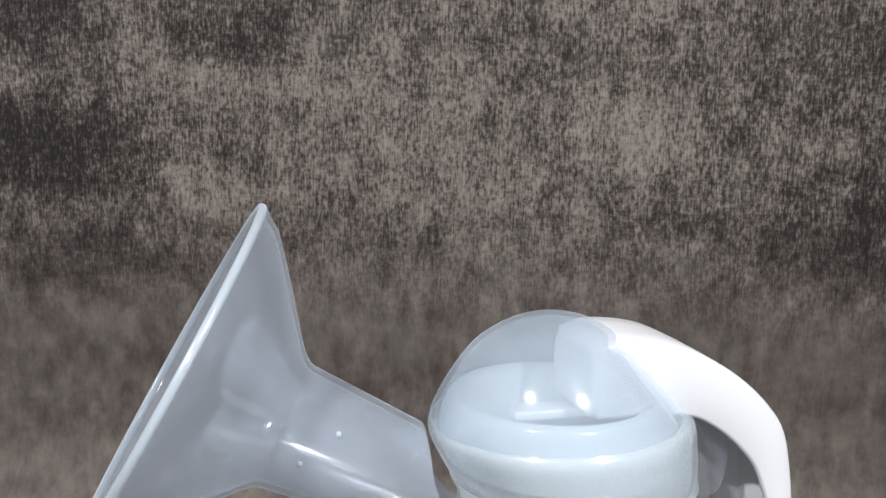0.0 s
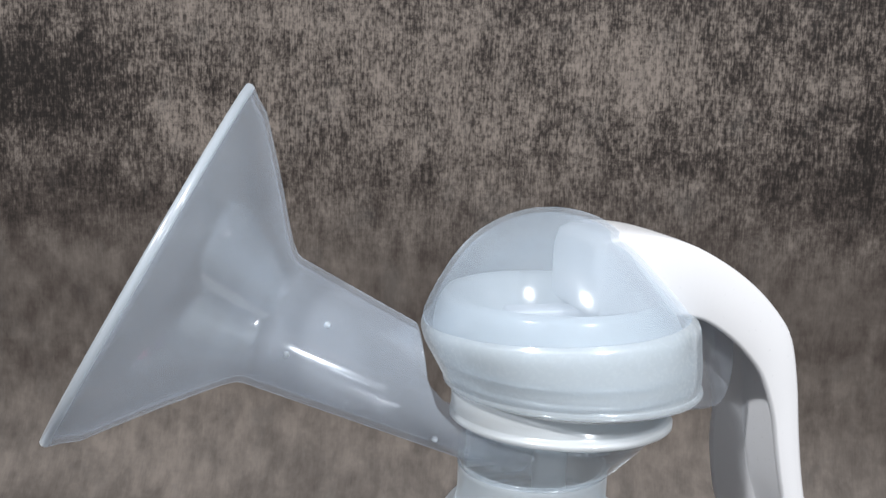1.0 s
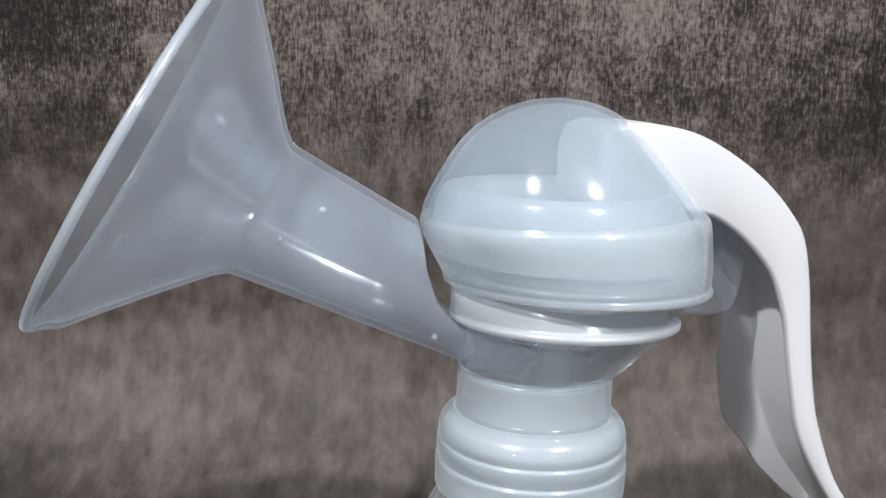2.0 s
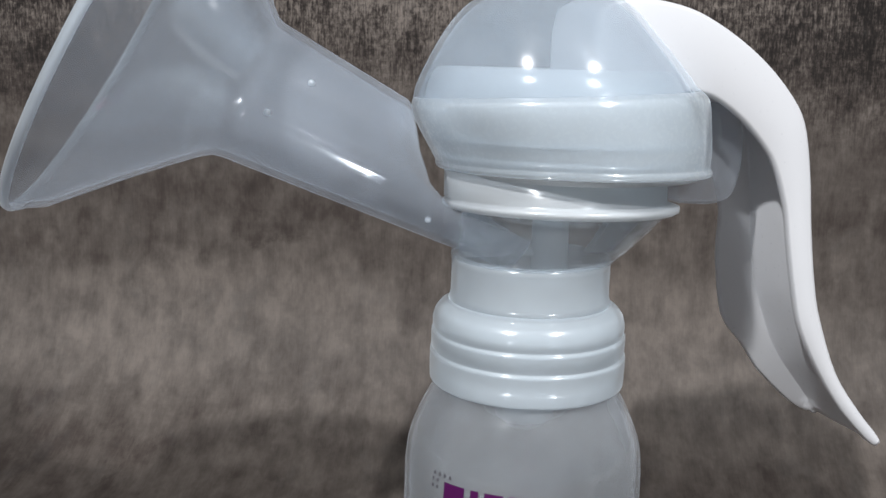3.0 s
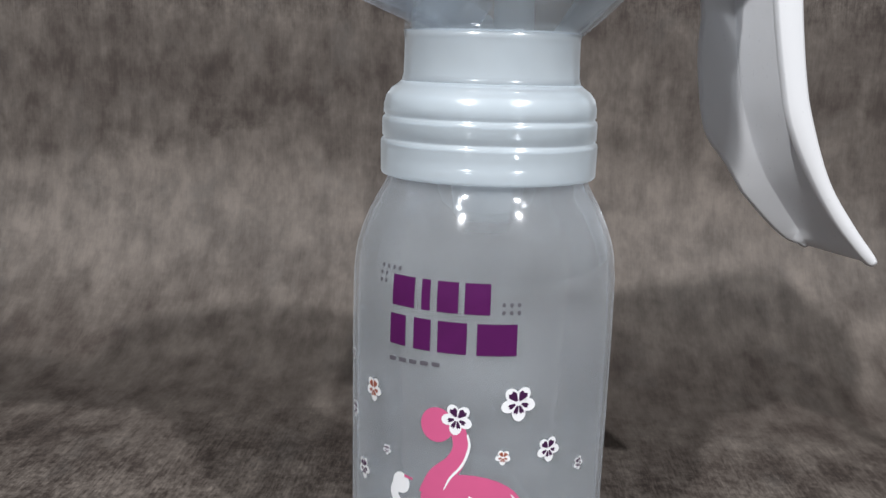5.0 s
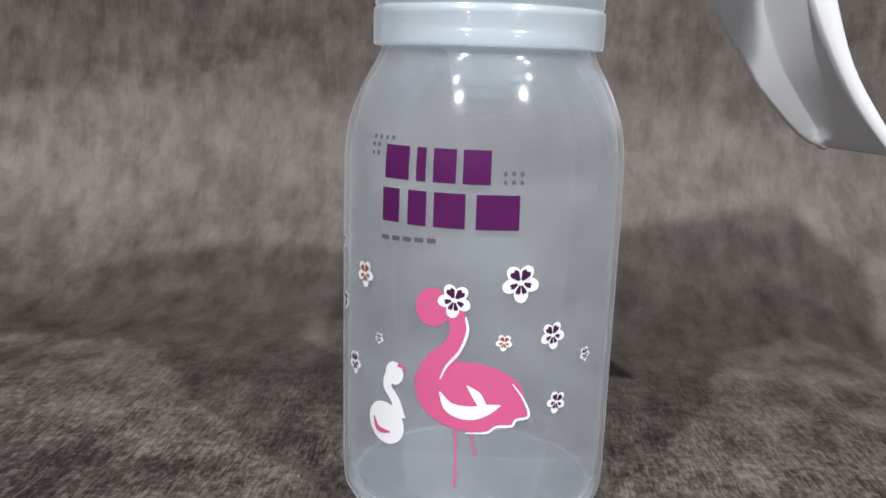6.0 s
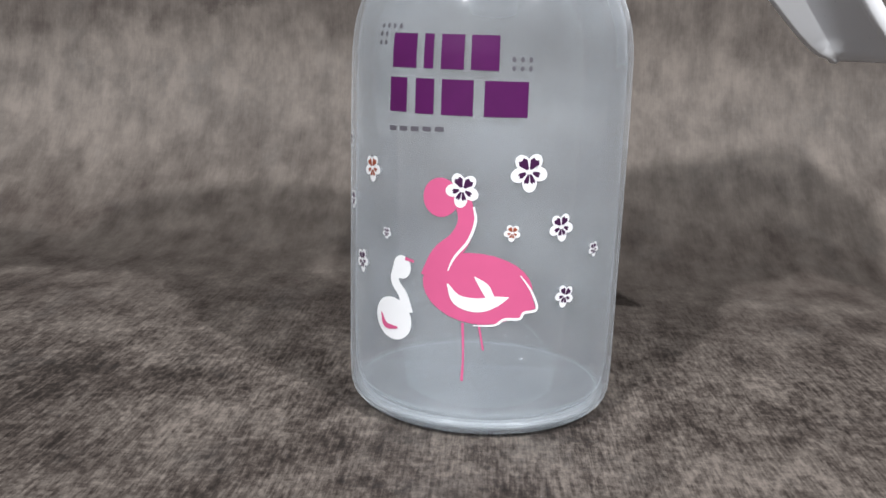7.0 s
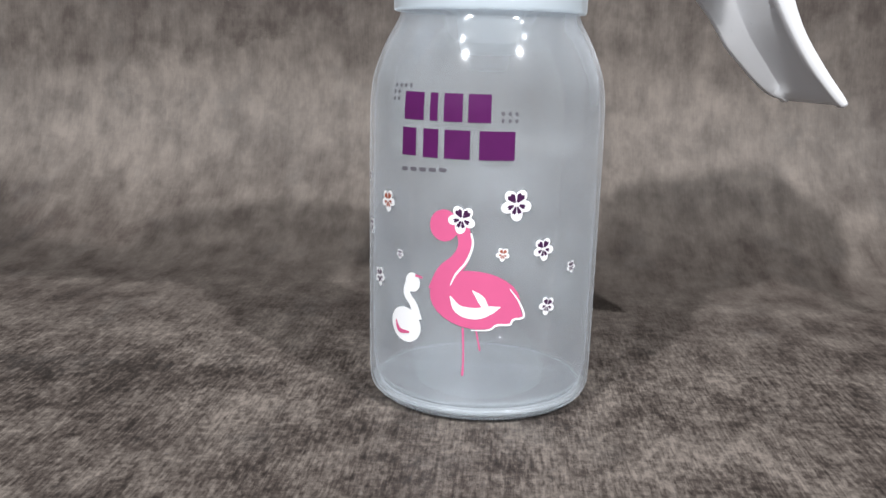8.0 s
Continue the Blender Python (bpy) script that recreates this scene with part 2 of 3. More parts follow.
# ---- the setting: backdrop sheet and an added, unseen room round it ----
def backdrop():
    line = [(-0.75, 0.0)]
    line += [(y, 0.0) for y in (-0.5, -0.3, -0.2, -0.1, -0.05, 0.0, 0.05, 0.085)]
    radius, y0 = 0.085, 0.098
    line += [(y0 + radius * math.sin(a), radius - radius * math.cos(a)) for a in (radians(90) * k / 16 for k in range(17))]
    line += [(0.1835 + 0.012 * (z - 0.085), z) for z in (0.1, 0.13, 0.16, 0.2, 0.25, 0.3, 0.38, 0.46, 0.6)]
    bm = bmesh.new()
    uv = bm.loops.layers.uv.new("UVMap")
    xs = [-0.62 + 1.24 * k / 62 for k in range(63)]
    far, rows, place = 0.0, [], {}
    for i, (y, z) in enumerate(line):
        if i:
            far += math.hypot(y - line[i - 1][0], z - line[i - 1][1])
        lift = max(0.0, min(1.0, (y - 0.02) / 0.1))
        row = []
        for x in xs:
            dy = -0.004 * lift * math.sin(x * 9 + 0.6) - 0.0015 * lift * math.sin(x * 23 + z * 11)
            v = bm.verts.new((x, y + dy, z))
            place[v] = (x, far)
            row.append(v)
        rows.append(row)
    for a, b in zip(rows, rows[1:]):
        for k in range(len(xs) - 1):
            f = bm.faces.new((a[k], a[k + 1], b[k + 1], b[k]))
            f.smooth = True
            for loop in f.loops:
                loop[uv].uv = place[loop.vert]
    me = bpy.data.meshes.new("backdrop")
    bm.to_mesh(me)
    bm.free()
    me.materials.append(SHEET)
    ob = new("backdrop", me)
    thick = ob.modifiers.new("thickness", "SOLIDIFY")
    thick.thickness, thick.offset = 0.0012, -1
    return tagged(ob, "brown-grey concrete-look photo backdrop sheet curving up behind", "backdrop", kind="structure")


def slab(name, low, high, label, category):
    bm = bmesh.new()
    bmesh.ops.create_cube(bm, size=1.0)
    for v in bm.verts:
        v.co = Vector([lo + (c + 0.5) * (hi - lo) for c, lo, hi in zip(v.co, low, high)])
    ob = part(name, bm, WALL_PAINT, None, smooth=False)
    return tagged(ob, label, category, kind="structure")


backdrop()
# Unseen room, added to close the place and bounce fill light.
S, TOP, LOW = 2.3, 1.75, -0.0045
slab("floor", (-S, -S, LOW - 0.1), (S, S, LOW), "unseen plain grey floor added under the backdrop sheet", "floor")
slab("ceiling", (-S, -S, TOP), (S, S, TOP + 0.1), "unseen plain grey ceiling, added", "ceiling")
slab("wall_north", (-S, S, LOW), (S, S + 0.1, TOP), "unseen plain grey wall, added", "wall")
slab("wall_south", (-S, -S - 0.1, LOW), (S, -S, TOP), "unseen plain grey wall, added", "wall")
slab("wall_east", (S, -S, LOW), (S + 0.1, S, TOP), "unseen plain grey wall, added", "wall")
slab("wall_west", (-S - 0.1, -S, LOW), (-S, S, TOP), "unseen plain grey wall, added", "wall")

# ---- the breast pump ----
pump = new("breast_pump")
tagged(pump, "manual breast pump of milky plastic with printed bottle on the backdrop", "breast pump")


SIDE = smooth_line([(20.5, 92.4), (20.7, 90.4), (21.5, 88.4), (23.2, 85.4), (25.2, 81.0), (26.8, 76.0), (27.45, 70.5)], 4)


def bottle():
    outer = [(0, 0, z, r) for r, z in SIDE]
    outer += [(0, 0, 60, 27.55), (0, 0, 40, 27.4), (0, 0, 20, 27.2), (0, 0, 9, 27.1), (0, 0, 5, 26.9)]
    outer += [(0, 0, 4.9 - 4.6 * math.sin(a), 22.6 + 4.3 * math.cos(a)) for a in (radians(90) * k / 7 for k in range(1, 8))]
    outer += [(0, 0, 0.6, 20.5), (0, 0, 2.0, 17), (0, 0, 3.2, 10), (0, 0, 3.6, 0)]
    inner = [(0, 0, 5.2, 0), (0, 0, 4.9, 10), (0, 0, 3.9, 17), (0, 0, 3.0, 21), (0, 0, 3.6, 23.6), (0, 0, 5.6, 25.4), (0, 0, 9, 26.0), (0, 0, 20, 26.2), (0, 0, 40, 26.4), (0, 0, 60, 26.45)]
    inner += [(0, 0, z, r - 1.1) for r, z in SIDE[::-1]]
    bm = rings(outer + inner + outer[:1], 128)
    bmesh.ops.remove_doubles(bm, verts=bm.verts, dist=1e-7)
    return part("bottle", bm, CLEAR, pump, "clear plastic feeding bottle with pink and purple print")


def bottle_neck():
    """Threaded mouth of the bottle, seen through the collar."""
    line = [(0, 0, 92.6, 20.3), (0, 0, 93.2, 19.4), (0, 0, 94.0, 19.2)]
    for z in (95.6, 99.4, 103.2):
        line += [(0, 0, z - 0.9, 19.2), (0, 0, z - 0.3, 20.0), (0, 0, z + 0.3, 20.0), (0, 0, z + 0.9, 19.2)]
    line += [(0, 0, 106.4, 19.0), (0, 0, 107.0, 18.4)]
    return part("bottle_neck", shell(line, 1.4, 72), BASE, BOTTLE, "threaded bottle mouth inside the collar")


def bottle_foot():
    under = [(3.9, 0), (3.5, 10), (2.4, 17), (1.0, 20.5), (0.9, 23.0), (2.2, 25.4), (3.4, 25.9)]
    over = [(3.3, 23.4), (2.8, 21), (3.6, 17), (4.6, 10), (4.9, 0)]
    line = [(0, 0, z, r) for z, r in under + over]
    return part("bottle_foot", rings(line, 96), BASE, BOTTLE, "pale thick foot of the bottle")


def foot_rim():
    ring = [(0, 0, 1.0 + 1.5 * (1 - math.cos(a)) / 2 + 0.9, 24.4 + 1.2 * math.sin(a)) for a in (2 * math.pi * k / 12 for k in range(13))]
    bm = rings(ring, 96)
    bmesh.ops.remove_doubles(bm, verts=bm.verts, dist=1e-7)
    return part("foot_rim", bm, SEAT, BOTTLE, "whitish thick rim under the bottle")


def collar():
    out = [(21.9, 90.9), (22.1, 91.1), (22.2, 91.6), (22.3, 97.2), (22.25, 97.7), (22.0, 98.0), (21.8, 98.1), (21.75, 98.4), (22.0, 98.7), (22.05, 101.7), (22.0, 102.2), (21.75, 102.5), (21.55, 102.6), (21.5, 102.9), (21.75, 103.2), (21.75, 105.0), (21.3, 106.7), (20.3, 108.1), (19.0, 109.0), (18.4, 109.6)]
    return part("screw_collar", shell([(0, 0, z, r) for r, z in out], 1.4), FROST, pump, "frosted ribbed screw collar")


def neck():
    line = [(18.4, 109.2), (17.9, 111), (17.8, 114), (17.8, 118), (18.0, 119.6)]
    return part("neck", shell([(0, 0, z, r) for r, z in line], 1.5), FROST, pump)


def funnel():
    line = [(0.2, 0, 119.4, 18.2), (1.8, 0.6, 122, 19.6), (4.6, 1.6, 127, 22.0), (6.4, 2.3, 130.8, 23.6)]
    funnel_ = part("funnel", shell(line, 1.2), CHAMBER, pump, "clear funnel-shaped chamber above the neck")
    for outline in (((19.2, 119.8), (29.4, 129.9), (20.4, 129.9), (15.6, 122.6), (13.5, 119.8)), ((-16.8, 119.8), (-16.2, 129.9), (-13.4, 129.9), (-0.8, 122.6), (0.4, 119.8))):
        bm = bmesh.new()
        sides = [[bm.verts.new(spot(u, v, z)) for u, z in outline] for v in (-1.2, 1.2)]
        for k in range(len(outline)):
            q = (k + 1) % len(outline)
            bm.faces.new((sides[0][k], sides[0][q], sides[1][q], sides[1][k]))
        bm.faces.new(sides[0])
        bm.faces.new(sides[1][::-1])
        part("gusset", bm, SEAT, funnel_, "milky slanted web", smooth=False)
    return funnel_


def seat_plate():
    line = [(6, 2.4, 130.4, 22), (6, 2.4, 130.2, 25.4), (6, 2.4, 130.8, 26.4), (6, 2.4, 131.8, 26.4), (6, 2.4, 132.2, 25.4), (4.8, 2.4, 132.7, 24.9), (4.6, 2.4, 140.5, 24.7)]
    bm = shell(line, 1.3)
    for v in bm.verts:
        v.co.z -= v.co.y * 0.045
    return part("seat_plate", bm, SEAT, pump, "milky round seat under the cap")


def cap():
    out = [(8.7, 2.5, 138.9, 29.2), (8.5, 2.5, 139.0, 30.1), (8.3, 2.5, 139.7, 30.5), (8.1, 2.5, 140.4, 30.3), (7.9, 2.5, 140.9, 30.3), (7.1, 2.5, 144.2, 31.2), (5.6, 2.5, 149.4, 32.1), (5.0, 2.5, 151.8, 32.4), (4.6, 2.5, 153.4, 32.35), (4.3, 2.5, 154.4, 32.0), (4.0, 2.4, 155.0, 31.5), (3.7, 2.2, 155.7, 31.0), (3.1, 1.6, 157.3, 30.1), (2.6, 0.2, 161, 27.9), (2.0, -1.2, 167, 23.7), (1.8, -1.6, 172, 19.7), (1.9, -1.2, 175, 16.5), (2.4, -0.4, 178, 12.0), (2.5, 0.4, 180, 6.3), (2.5, 0.6, 180.7, 0)]
    line = smooth_line(out, 3)
    split = next(i for i, p in enumerate(line) if p[2] > 155.2)

    def lean(bm):
        """The shoulder of the cap stands higher on the handle's side, its rim a little higher in front."""
        for v in bm.verts:
            z = v.co.z / MM
            v.co.z += v.co.x * 0.05 * max(0.0, min(1.0, (z - 143) / 8)) * max(0.0, min(1.0, (170 - z) / 12)) - v.co.y * 0.03 * max(0.0, min(1.0, (160 - z) / 15))
        return bm

    dome = part("cap", lean(shell(line[split:], 1.3, 128)), CAP, pump, "bluish translucent domed cap")
    part("cap_skirt", lean(shell(line[: split + 1], 1.3, 128)), SKIRT, dome, "milky skirt of the cap with a beaded rim")
    for z, cx, r in ((142.2, 7.5, 29.5), (146.2, 6.3, 30.2)):
        ring = [(cx, 2.5, z - 0.8, r - 0.2), (cx, 2.5, z - 0.4, r - 1.0), (cx, 2.5, z + 0.4, r - 1.0), (cx, 2.5, z + 0.8, r - 0.2), (cx, 2.5, z - 0.8, r - 0.2)]
        bm = rings(ring, 96)
        bmesh.ops.remove_doubles(bm, verts=bm.verts, dist=1e-7)
        part("thread_ridge", bm, FROST, dome, "pale thread ridge inside the skirt")
    return dome


def diaphragm():
    line = [(8.7, 2.5, 138.4, 27.4), (8.2, 2.5, 140.2, 28.2), (6.8, 2.5, 145, 29.0), (5.3, 2.5, 149.6, 29.6), (4.7, 2.5, 151.6, 29.6), (4.1, 2.3, 154.0, 29.0), (3.6, 1.9, 156.6, 28.0), (3.2, 1.2, 159.6, 26.4), (3.0, 0.9, 160.9, 25.2), (3.0, 1.0, 161.0, 24.0), (3.4, 1.4, 159.4, 21.5), (4.2, 2.2, 152.2, 15.0), (4.4, 2.4, 150.4, 12.0), (4.4, 2.4, 150.2, 0)]
    return part("diaphragm", shell(line, 1.2), SILICONE, pump, "soft milky silicone diaphragm inside the cap")


def stem():
    return part("stem", rings([(4.2, 1.4, 112, 0), (4.2, 1.4, 112, 4.1), (4.2, 1.4, 139, 4.1), (4.2, 1.4, 139, 0)], 32), SILICONE, pump)


def valve():
    line = [(0, 0, 92, 12.0), (0, 0, 90.6, 8.4), (0, 0, 89.6, 7.7), (0, 0, 86, 7.2), (0, 0, 82.0, 6.6), (0, 0, 81.4, 6.0), (0, 0, 81.2, 0)]
    return part("valve", shell(line, 1.0, 48), SILICONE, pump, "soft white valve hanging into the bottle")


def breast_shield():
    """Tube and flared cup, round an axis that rises away from the neck."""
    yaw = radians(14)
    away = Vector((-math.cos(yaw), -math.sin(yaw), 0))

    def at(u, z):
        return Vector((-away.x * u * MM, -away.y * u * MM, z * MM))

    start, bend, lip = at(-2, 126.3), at(-61, 155), at(-85.7, 168.0)
    up1 = (bend - start).normalized()
    up2 = Vector((away.x * math.cos(radians(29.5)), away.y * math.cos(radians(29.5)), math.sin(radians(29.5))))
    cross = Vector((-away.y, away.x, 0))
    bm = bmesh.new()
    stations = []
    for k in range(9):
        f = k / 8
        stations.append((start.lerp(bend, f), up1, 10.4 + 4.8 * f))
    for f, r in ((0.06, 15.6), (0.14, 17.4), (0.25, 20.7), (0.45, 27.1), (0.65, 33.5), (0.85, 39.9), (0.96, 41.8), (1.0, 42.8)):
        stations.append((bend.lerp(lip, f), up1.lerp(up2, min(1, f * 2)).normalized(), r))
    outer = stations
    rim = [(lip + up2 * 0.0009, up2, 43.4), (lip + up2 * 0.0019, up2, 43.2), (lip + up2 * 0.0021, up2, 42.2)]
    inner = [(c, d, r - 1.5) for c, d, r in stations[::-1]]
    n, loops = 112, []
    for c, d, r in outer + rim + inner:
        e2 = d.cross(cross).normalized()
        loops.append([bm.verts.new(c + (cross * math.cos(a) + e2 * math.sin(a)) * r * MM) for a in (2 * math.pi * k / n for k in range(n))])
    for a, b in zip(loops, loops[1:] + loops[:1]):
        for k in range(n):
            bm.faces.new((a[k], a[(k + 1) % n], b[(k + 1) % n], b[k]))
    # The tube's upper side stops short of the cap.
    cuts = tuple((at(u, z), Vector((-away.x * a, -away.y * a, b))) for u, z, a, b in ((-27.8, 144.0, 0.995, 0.09), (-25.9, 138.4, 0.95, 0.31), (-22.0, 133.4, 0.74, 0.67), (-17.8, 130.4, 0.35, 0.94)))
    for place, normal in cuts:
        bmesh.ops.bisect_plane(bm, geom=bm.verts[:] + bm.edges[:] + bm.faces[:], plane_co=place, plane_no=normal)
    gone = [f for f in bm.faces if all((f.calc_center_median() - place).dot(normal) > 0 for place, normal in cuts)]
    bmesh.ops.delete(bm, geom=gone, context="FACES")
    shield = part("breast_shield", bm, MILKY, pump, "milky translucent flared breast shield")

    def hoop(name, centre, d, r, thick, wide, label):
        e2, ring = d.cross(cross).normalized(), bmesh.new()
        turns = []
        for k in range(n):
            a = 2 * math.pi * k / n
            out_ = cross * math.cos(a) + e2 * math.sin(a)
            turns.append([ring.verts.new(centre + out_ * (r + thick * math.cos(b)) * MM + d * wide * math.sin(b) * MM) for b in (2 * math.pi * j / 10 for j in range(10))])
        for k in range(n):
            p, q = turns[k], turns[(k + 1) % n]
            for j in range(10):
                ring.faces.new((p[j], q[j], q[(j + 1) % 10], p[(j + 1) % 10]))
        part(name, ring, FROST, shield, label)

    hoop("rim_lip", lip + up2 * 0.0015, up2, 43.0, 0.65, 1.0, "thick pale rolled rim")
    front = Vector((math.sin(yaw), -math.cos(yaw), 0))
    for f, r, a in ((0.34, 11.7, 40), (0.86, 14.5, -28), (0.94, 14.9, 8)):
        e2 = up1.cross(front).normalized()
        nub = bmesh.new()
        bmesh.ops.create_uvsphere(nub, u_segments=14, v_segments=8, radius=0.0007)
        for v in nub.verts:
            v.co += start.lerp(bend, f) + (front * math.cos(radians(a)) - e2 * math.sin(radians(a))) * r * MM
        part("moulding_nub", nub, FROST, shield)
    return shield


def handle():
    out = [(9, 174.5), (14.3, 176), (22.8, 175.6), (31.5, 173.6), (40.7, 169.1), (48.7, 163.7), (55.4, 157.4), (60.0, 150.8), (62.7, 140), (64.8, 126), (67.2, 113), (69.8, 104), (76.0, 90), (83.9, 79.8), (89.6, 73.8), (91.2, 71.6)]
    inn = [(9, 157.5), (14, 157.5), (24, 157.6), (31.4, 156.8), (37.0, 155.2), (44.0, 150.7), (49.8, 145.2), (53.5, 140.0), (57.0, 131), (58.9, 122), (61.2, 112), (64.2, 102), (70.6, 91), (78, 81.0), (86.0, 73.0), (89.4, 70.4)]
    stations = list(zip(smooth_line(out, 4), smooth_line(inn, 4)))
    bm, loops = bmesh.new(), []
    w = 12.8
    for i, (o, q) in enumerate(stations):
        o, q = np.array(o), np.array(q)
        deep = np.linalg.norm(q - o)
        web = min(2.0 / deep, 0.6)
        flange = 2.4
        crown = min(1.2 / deep, 0.3)
        sec = [(-w + 1.2, 0.0), (-w + 0.3, crown * 0.35), (-w, crown), (-w, 1 - 0.06), (-w + 0.5, 1.0), (-w + flange - 0.5, 1.0), (-w + flange, 1 - 0.06), (-w + flange, web), (-w + flange + 1, max(web - 0.01, 0)), (w - flange - 1, max(web - 0.01, 0)), (w - flange, web), (w - flange, 1 - 0.06), (w - flange + 0.5, 1.0), (w - 0.5, 1.0), (w, 1 - 0.06), (w, crown), (w - 0.3, crown * 0.35), (w - 1.2, 0.0), (4, -crown * 0.15), (-4, -crown * 0.15)]
        deeper = min(6.2, 0.22 * max(i - 16, 0)) / max(deep, 3.0) * min(1.0, max(len(stations) - 3 - i, 0) / 7)
        loop = []
        for v, d in sec:
            if v > w - flange - 0.1 and d > 0.5:
                d += deeper
            u, z = o + (q - o) * d
            loop.append(bm.verts.new(spot(u, v, z)))
        loops.append(loop)
    n = len(loops[0])
    for a, b in zip(loops, loops[1:]):
        for k in range(n):
            bm.faces.new((a[k], a[(k + 1) % n], b[(k + 1) % n], b[k]))
    bm.faces.new(loops[0])
    bm.faces.new(loops[-1][::-1])
    return part("handle", bm, WHITE, pump, "curved glossy white squeeze handle")


def handle_ear():
    bm = bmesh.new()
    line = [(33, 131.5), (42, 131.0), (47, 132.4), (49.0, 136.2), (49.8, 142), (49.0, 150), (46, 153.5), (40, 154.5), (33, 154)]
    faces = []
    for v in (-5, 5):
        faces.append([bm.verts.new(spot(u, v, z)) for u, z in smooth_line(line, 3)])
    n = len(faces[0])
    bm.faces.new(faces[0])
    bm.faces.new(faces[1][::-1])
    for k in range(n):
        bm.faces.new((faces[0][k], faces[0][(k + 1) % n], faces[1][(k + 1) % n], faces[1][k]))
    ob = part("hinge_ear", bm, MILKY, pump, "clear rounded hinge lug")
    bev = ob.modifiers.new("round", "BEVEL")
    bev.width, bev.segments = 0.0012, 3
    return ob


BOTTLE = bottle()
bottle_neck()
bottle_foot()
foot_rim()
collar()
neck()
funnel()
seat_plate()
cap()
diaphragm()
stem()
valve()
breast_shield()
handle()
handle_ear()


def handle_root():
    """Solid wedge that joins the handle to the lever, under the cap."""
    bm, loops = bmesh.new(), []
    for u, low, high, half in ((7.0, 159.0, 169.0, 9.5), (7.6, 157.6, 172.4, 11.8), (8.8, 157.0, 175.0, 12.9), (11, 156.8, 176.2, 13.1), (16, 157.4, 175.4, 12.0), (24, 158.4, 173.0, 10.3), (31, 158.4, 171.4, 10.3)):
        mid = (low + high) / 2
        loops.append([bm.verts.new(spot(u, half * math.copysign(abs(math.cos(a)) ** 0.35, math.cos(a)), mid + (high - low) / 2 * math.copysign(abs(math.sin(a)) ** 0.35, math.sin(a)))) for a in (2 * math.pi * (k + 0.5) / 24 for k in range(24))])
    for a, b in zip(loops, loops[1:]):
        for k in range(24):
            bm.faces.new((a[k], a[(k + 1) % 24], b[(k + 1) % 24], b[k]))
    bm.faces.new(loops[0])
    bm.faces.new(loops[-1][::-1])
    return part("handle_root", bm, WHITE, pump, "white handle root under the cap")


handle_root()


def lever_bar():
    bm = bmesh.new()
    bmesh.ops.create_cube(bm, size=1.0)
    for v in bm.verts:
        v.co = spot(6 + v.co.x * 28, v.co.y * 7, 156.2 + v.co.z * 2.4)
    ob = part("lever_bar", bm, WHITE, pump, "white lever bar under the cap")
    bev = ob.modifiers.new("round", "BEVEL")
    bev.width, bev.segments = 0.0008, 3
    return ob


lever_bar()


# ---- print on the bottle: arc length s and height z, in millimetres ----
def bottle_radius(z):
    wall = [(26.9, 5), (27.1, 9), (27.2, 20), (27.4, 40), (27.55, 60)] + SIDE[::-1]
    return float(np.interp(z, [q[1] for q in wall], [q[0] for q in wall]))


def print_part(name, outlines, material, label="", proud=0.05):
    """Flat outlines of ink, wrapped round the bottle."""
    bm = bmesh.new()
    for line in outlines:
        bm.faces.new([bm.verts.new((s, 0, z)) for s, z in line])
    low, high = min(v.co.x for v in bm.verts), max(v.co.x for v in bm.verts)
    cut = math.floor(low) + 0.5
    while cut < high:
        bmesh.ops.bisect_plane(bm, geom=bm.verts[:] + bm.edges[:] + bm.faces[:], plane_co=(cut, 0, 0), plane_no=(1, 0, 0))
        cut += 0.9
    for height in (62, 66, 68, 70, 71, 72, 73, 74, 75):
        bmesh.ops.bisect_plane(bm, geom=bm.verts[:] + bm.edges[:] + bm.faces[:], plane_co=(0, 0, height), plane_no=(0, 0, 1))
    bmesh.ops.triangulate(bm, faces=bm.faces)
    for v in bm.verts:
        r, a = bottle_radius(v.co.z) + proud + 0.08, v.co.x / 27.4
        v.co = Vector((r * math.sin(a), -r * math.cos(a), v.co.z)) * MM
    return part(name, bm, material, BOTTLE, label)


def oval(s, z, a, b, turn=0.0, n=28):
    c, d = math.cos(radians(turn)), math.sin(radians(turn))
    return [(s + a * math.cos(t) * c - b * math.sin(t) * d, z + a * math.cos(t) * d + b * math.sin(t) * c) for t in (2 * math.pi * k / n for k in range(n))]


def ribbon(points, widths, steps=5):
    """A band of changing width along a smooth line."""
    line = smooth_line([(*p, w) for p, w in zip(points, widths)], steps)
    one, two = [], []
    for i, (s, z, w) in enumerate(line):
        a, b = line[max(i - 1, 0)], line[min(i + 1, len(line) - 1)]
        d = math.hypot(b[0] - a[0], b[1] - a[1])
        ns, nz = -(b[1] - a[1]) / d, (b[0] - a[0]) / d
        one.append((s + ns * w / 2, z + nz * w / 2))
        two.append((s - ns * w / 2, z - nz * w / 2))
    return one + two[::-1]


def block(s0, s1, z0, z1, inset_low=0.0, inset_high=0.0):
    return [(s0 + inset_low, z0), (s1 - inset_low, z0), (s1 - inset_high, z1), (s0 + inset_high, z1)]


